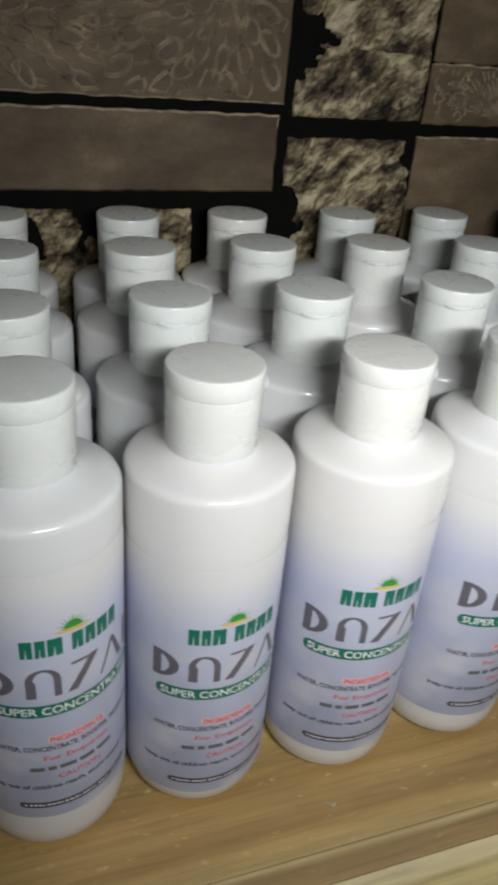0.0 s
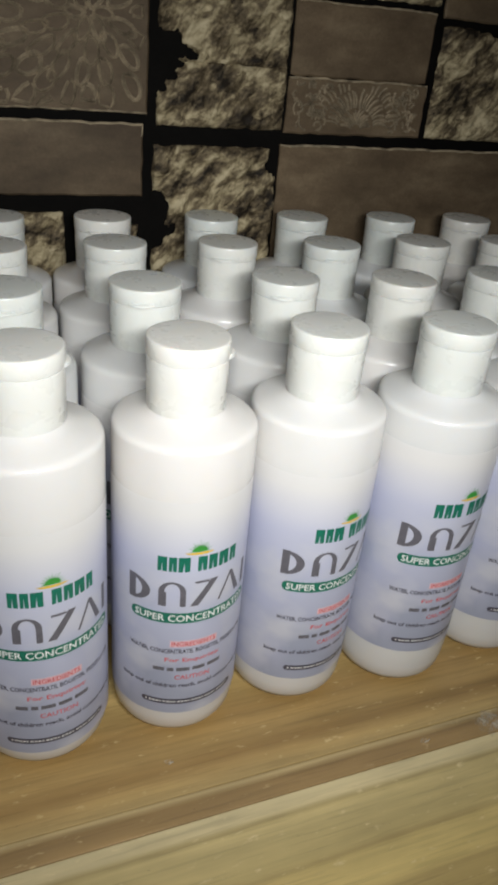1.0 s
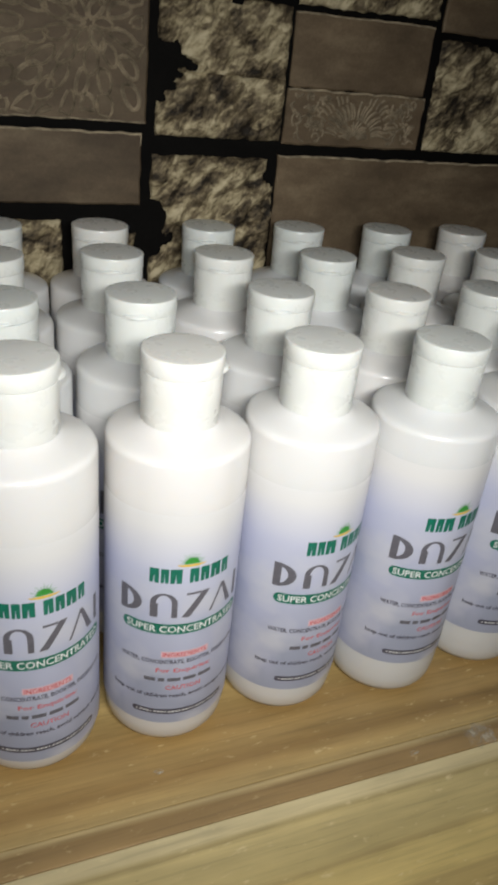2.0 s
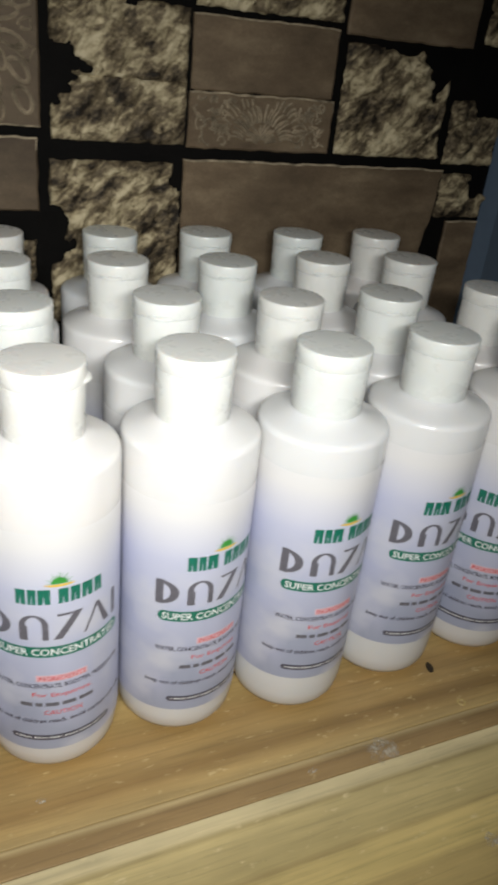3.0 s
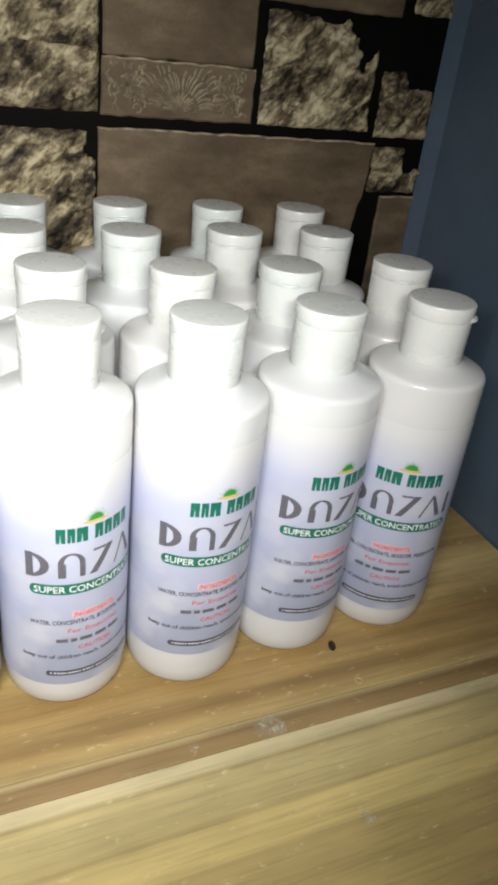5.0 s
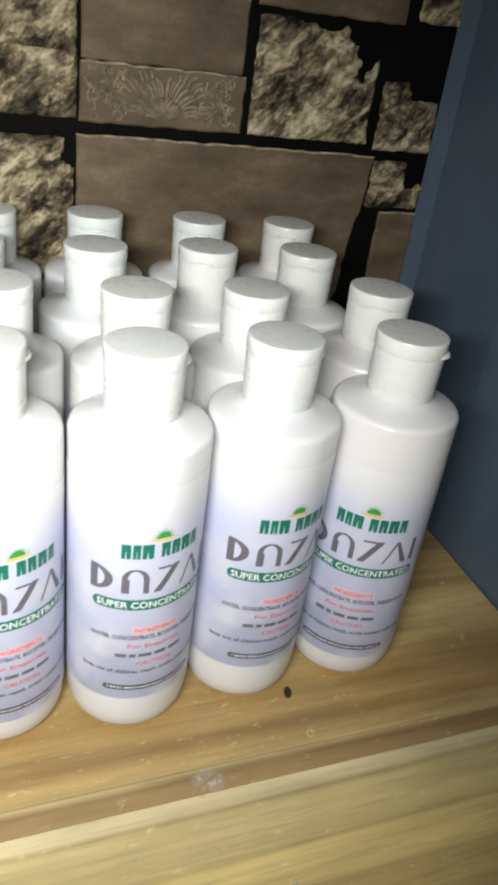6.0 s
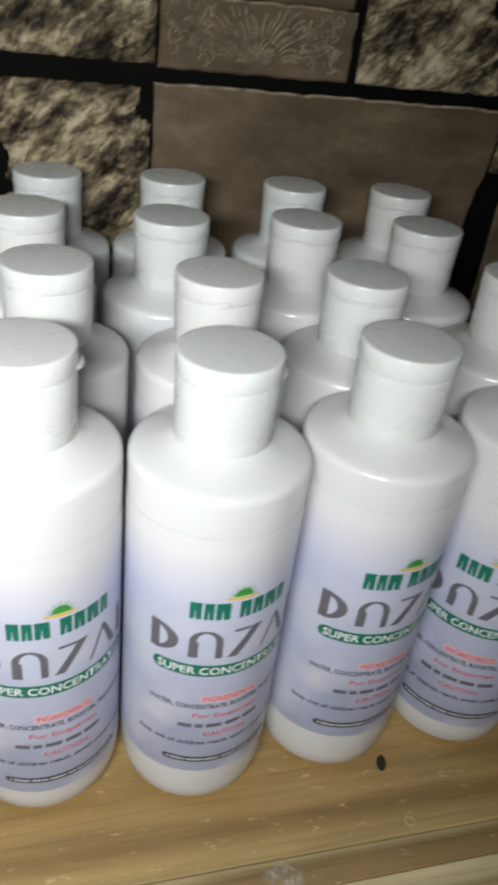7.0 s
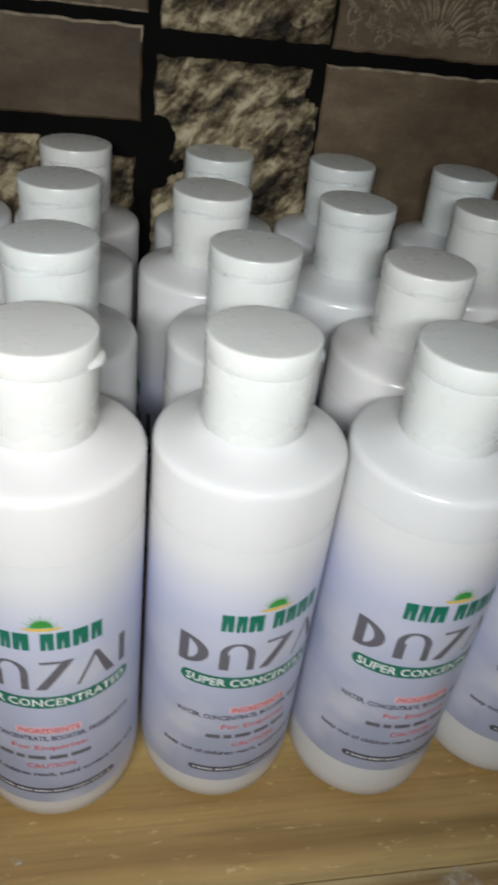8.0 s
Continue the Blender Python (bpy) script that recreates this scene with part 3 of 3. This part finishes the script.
    shapes = (
        ("half_ring", [arc_band(-0.0262, zc, -90, 90, 0.0082, h, 0.0021), [(-0.0274, zc - h), (-0.0242, zc - h), (-0.0242, zc + h), (-0.0274, zc + h)]]),
        ("arch", [arc_band(-0.0096, zc + 0.001, 0, 180, 0.0052, h - 0.001, 0.0014), [(-0.0148, zc - h), (-0.0118, zc - h), (-0.0118, zc + 0.001), (-0.0148, zc + 0.001)],
                  [(-0.0066, zc - h), (-0.0044, zc - h), (-0.0044, zc + 0.001), (-0.0066, zc + 0.001)]]),
        ("slanted_bar", [[(-0.0028, zc - h), (0.0004, zc - h), (0.0082, zc + h), (0.0050, zc + h)], [(-0.0012, zc + h - 0.0011), (0.0044, zc + h - 0.0011), (0.0044, zc + h), (-0.0012, zc + h)]]),
        ("peak", [[(0.0085, zc - h), (0.0095, zc - h), (0.0146, zc + h - 0.001), (0.0138, zc + h)], [(0.0176, zc - h), (0.0206, zc - h), (0.0152, zc + h), (0.0136, zc + h)]]),
        ("upright_bar", [[(0.0224, zc - h), (0.0248, zc - h), (0.0248, zc + h), (0.0224, zc + h)]]),
    )
    for name, loops in shapes:
        bm = bmesh.new()
        for loop in loops:
            bm.faces.new([bm.verts.new((px * 1.09, pz, 0)) for px, pz in loop])
        printed(name, bm, GREY)
    printed("banner", capsule(bmesh.new(), 0.0570, 0.0056, zs - 0.0352), GREEN, 1, "green rounded banner")
    printed("banner_text", words("SUPER CONCENTRATED", 0.0530, 0.0036, zs - 0.0352, 0.018), WHITE, 2, "white capitals")
    printed("heading_patch", bar(bmesh.new(), -0.0105, 0.0105, zs - 0.0514, zs - 0.0479), PINK, 1, "pink patch behind the heading")
    printed("heading", words("INGREDIENTS", 0.0195, 0.0025, zs - 0.0497, 0.02), RED, 2, "red heading")
    printed("ingredient_line", words("WATER, CONCENTRATE, BOOSTER, PRESERVATIVE", 0.0580, 0.0029, zs - 0.0541, 0.03), DARK, 1, "dark small print")
    printed("enquiry_line", words("For Enquiries:", 0.0250, 0.0031, zs - 0.0593, 0.02), RED, 1, "red small print")
    x = -0.0175
    for w in (0.0062, 0.0040, 0.0070, 0.0070, 0.0078):
        printed("number_bar", bar(bmesh.new(), x, x + w - 0.0012, zs - 0.0655, zs - 0.0635), GREY)
        x += w
    printed("caution_word", words("CAUTION", 0.0160, 0.0026, zs - 0.0693, 0.02), RED, 1, "red heading")
    printed("caution_line", words("keep out of children reach, avoid contact with eyes", 0.0660, 0.0030, zs - 0.0745, 0.03), DARK, 1, "dark small print")
    printed("foot_banner", capsule(bmesh.new(), 0.0450, 0.0031, zs - 0.0843), DARK, 1, "dark rounded strip")
    bm = bmesh.new()
    for i in range(26):
        bar(bm, -0.0206 + 0.0016 * i, -0.0206 + 0.0016 * i + (0.0012 if i % 4 else 0.0007), zs - 0.0847, zs - 0.0839)
    tagged(printed("foot_print", bm, WHITE, 2, "unreadable pale print"), kind="stuff")
    return bottle


# x, y, turn of the label in degrees, label's shift in height
FRONT = [
    (-0.0095, 0.2064, 18, 0.004),
    (0.0502, 0.2084, 8, -0.007),
    (0.1117, 0.2080, -1, -0.0025),
    (0.1716, 0.2098, 17, -0.001),
    (0.2308, 0.2045, 9.5, 0.0055),
    (0.2903, 0.2090, 11, 0.0068),
    (0.3511, 0.2100, -30, -0.0018),
]
BEHIND = [
    (-0.0110, 0.2671), (0.0503, 0.2711), (0.1111, 0.2728), (0.1797, 0.2737), (0.2399, 0.2651), (0.2976, 0.2657), (0.3658, 0.2670),
    (-0.0097, 0.3333), (0.0510, 0.3343), (0.1112, 0.3373), (0.1717, 0.3350), (0.2320, 0.3296), (0.2930, 0.3315), (0.3510, 0.3276),
    (-0.0103, 0.3925), (0.0561, 0.3925), (0.1156, 0.3925), (0.1815, 0.3925), (0.2418, 0.3922), (0.3043, 0.3887), (0.3625, 0.3862),
]
first = make_bottle()
rng = random.Random(11)
for n, (x, y, turn, shift) in enumerate(FRONT + [(x, y, rng.uniform(-108, -85), rng.uniform(-0.006, 0.008)) for x, y in BEHIND]):
    m = pose(x, y, TOP, 0, 0, turn)
    ob = copy_thing(first, m) if n else first
    ob.matrix_basis = m
    for child in ob.children:
        if child.name.startswith("label"):
            child.location.z = shift
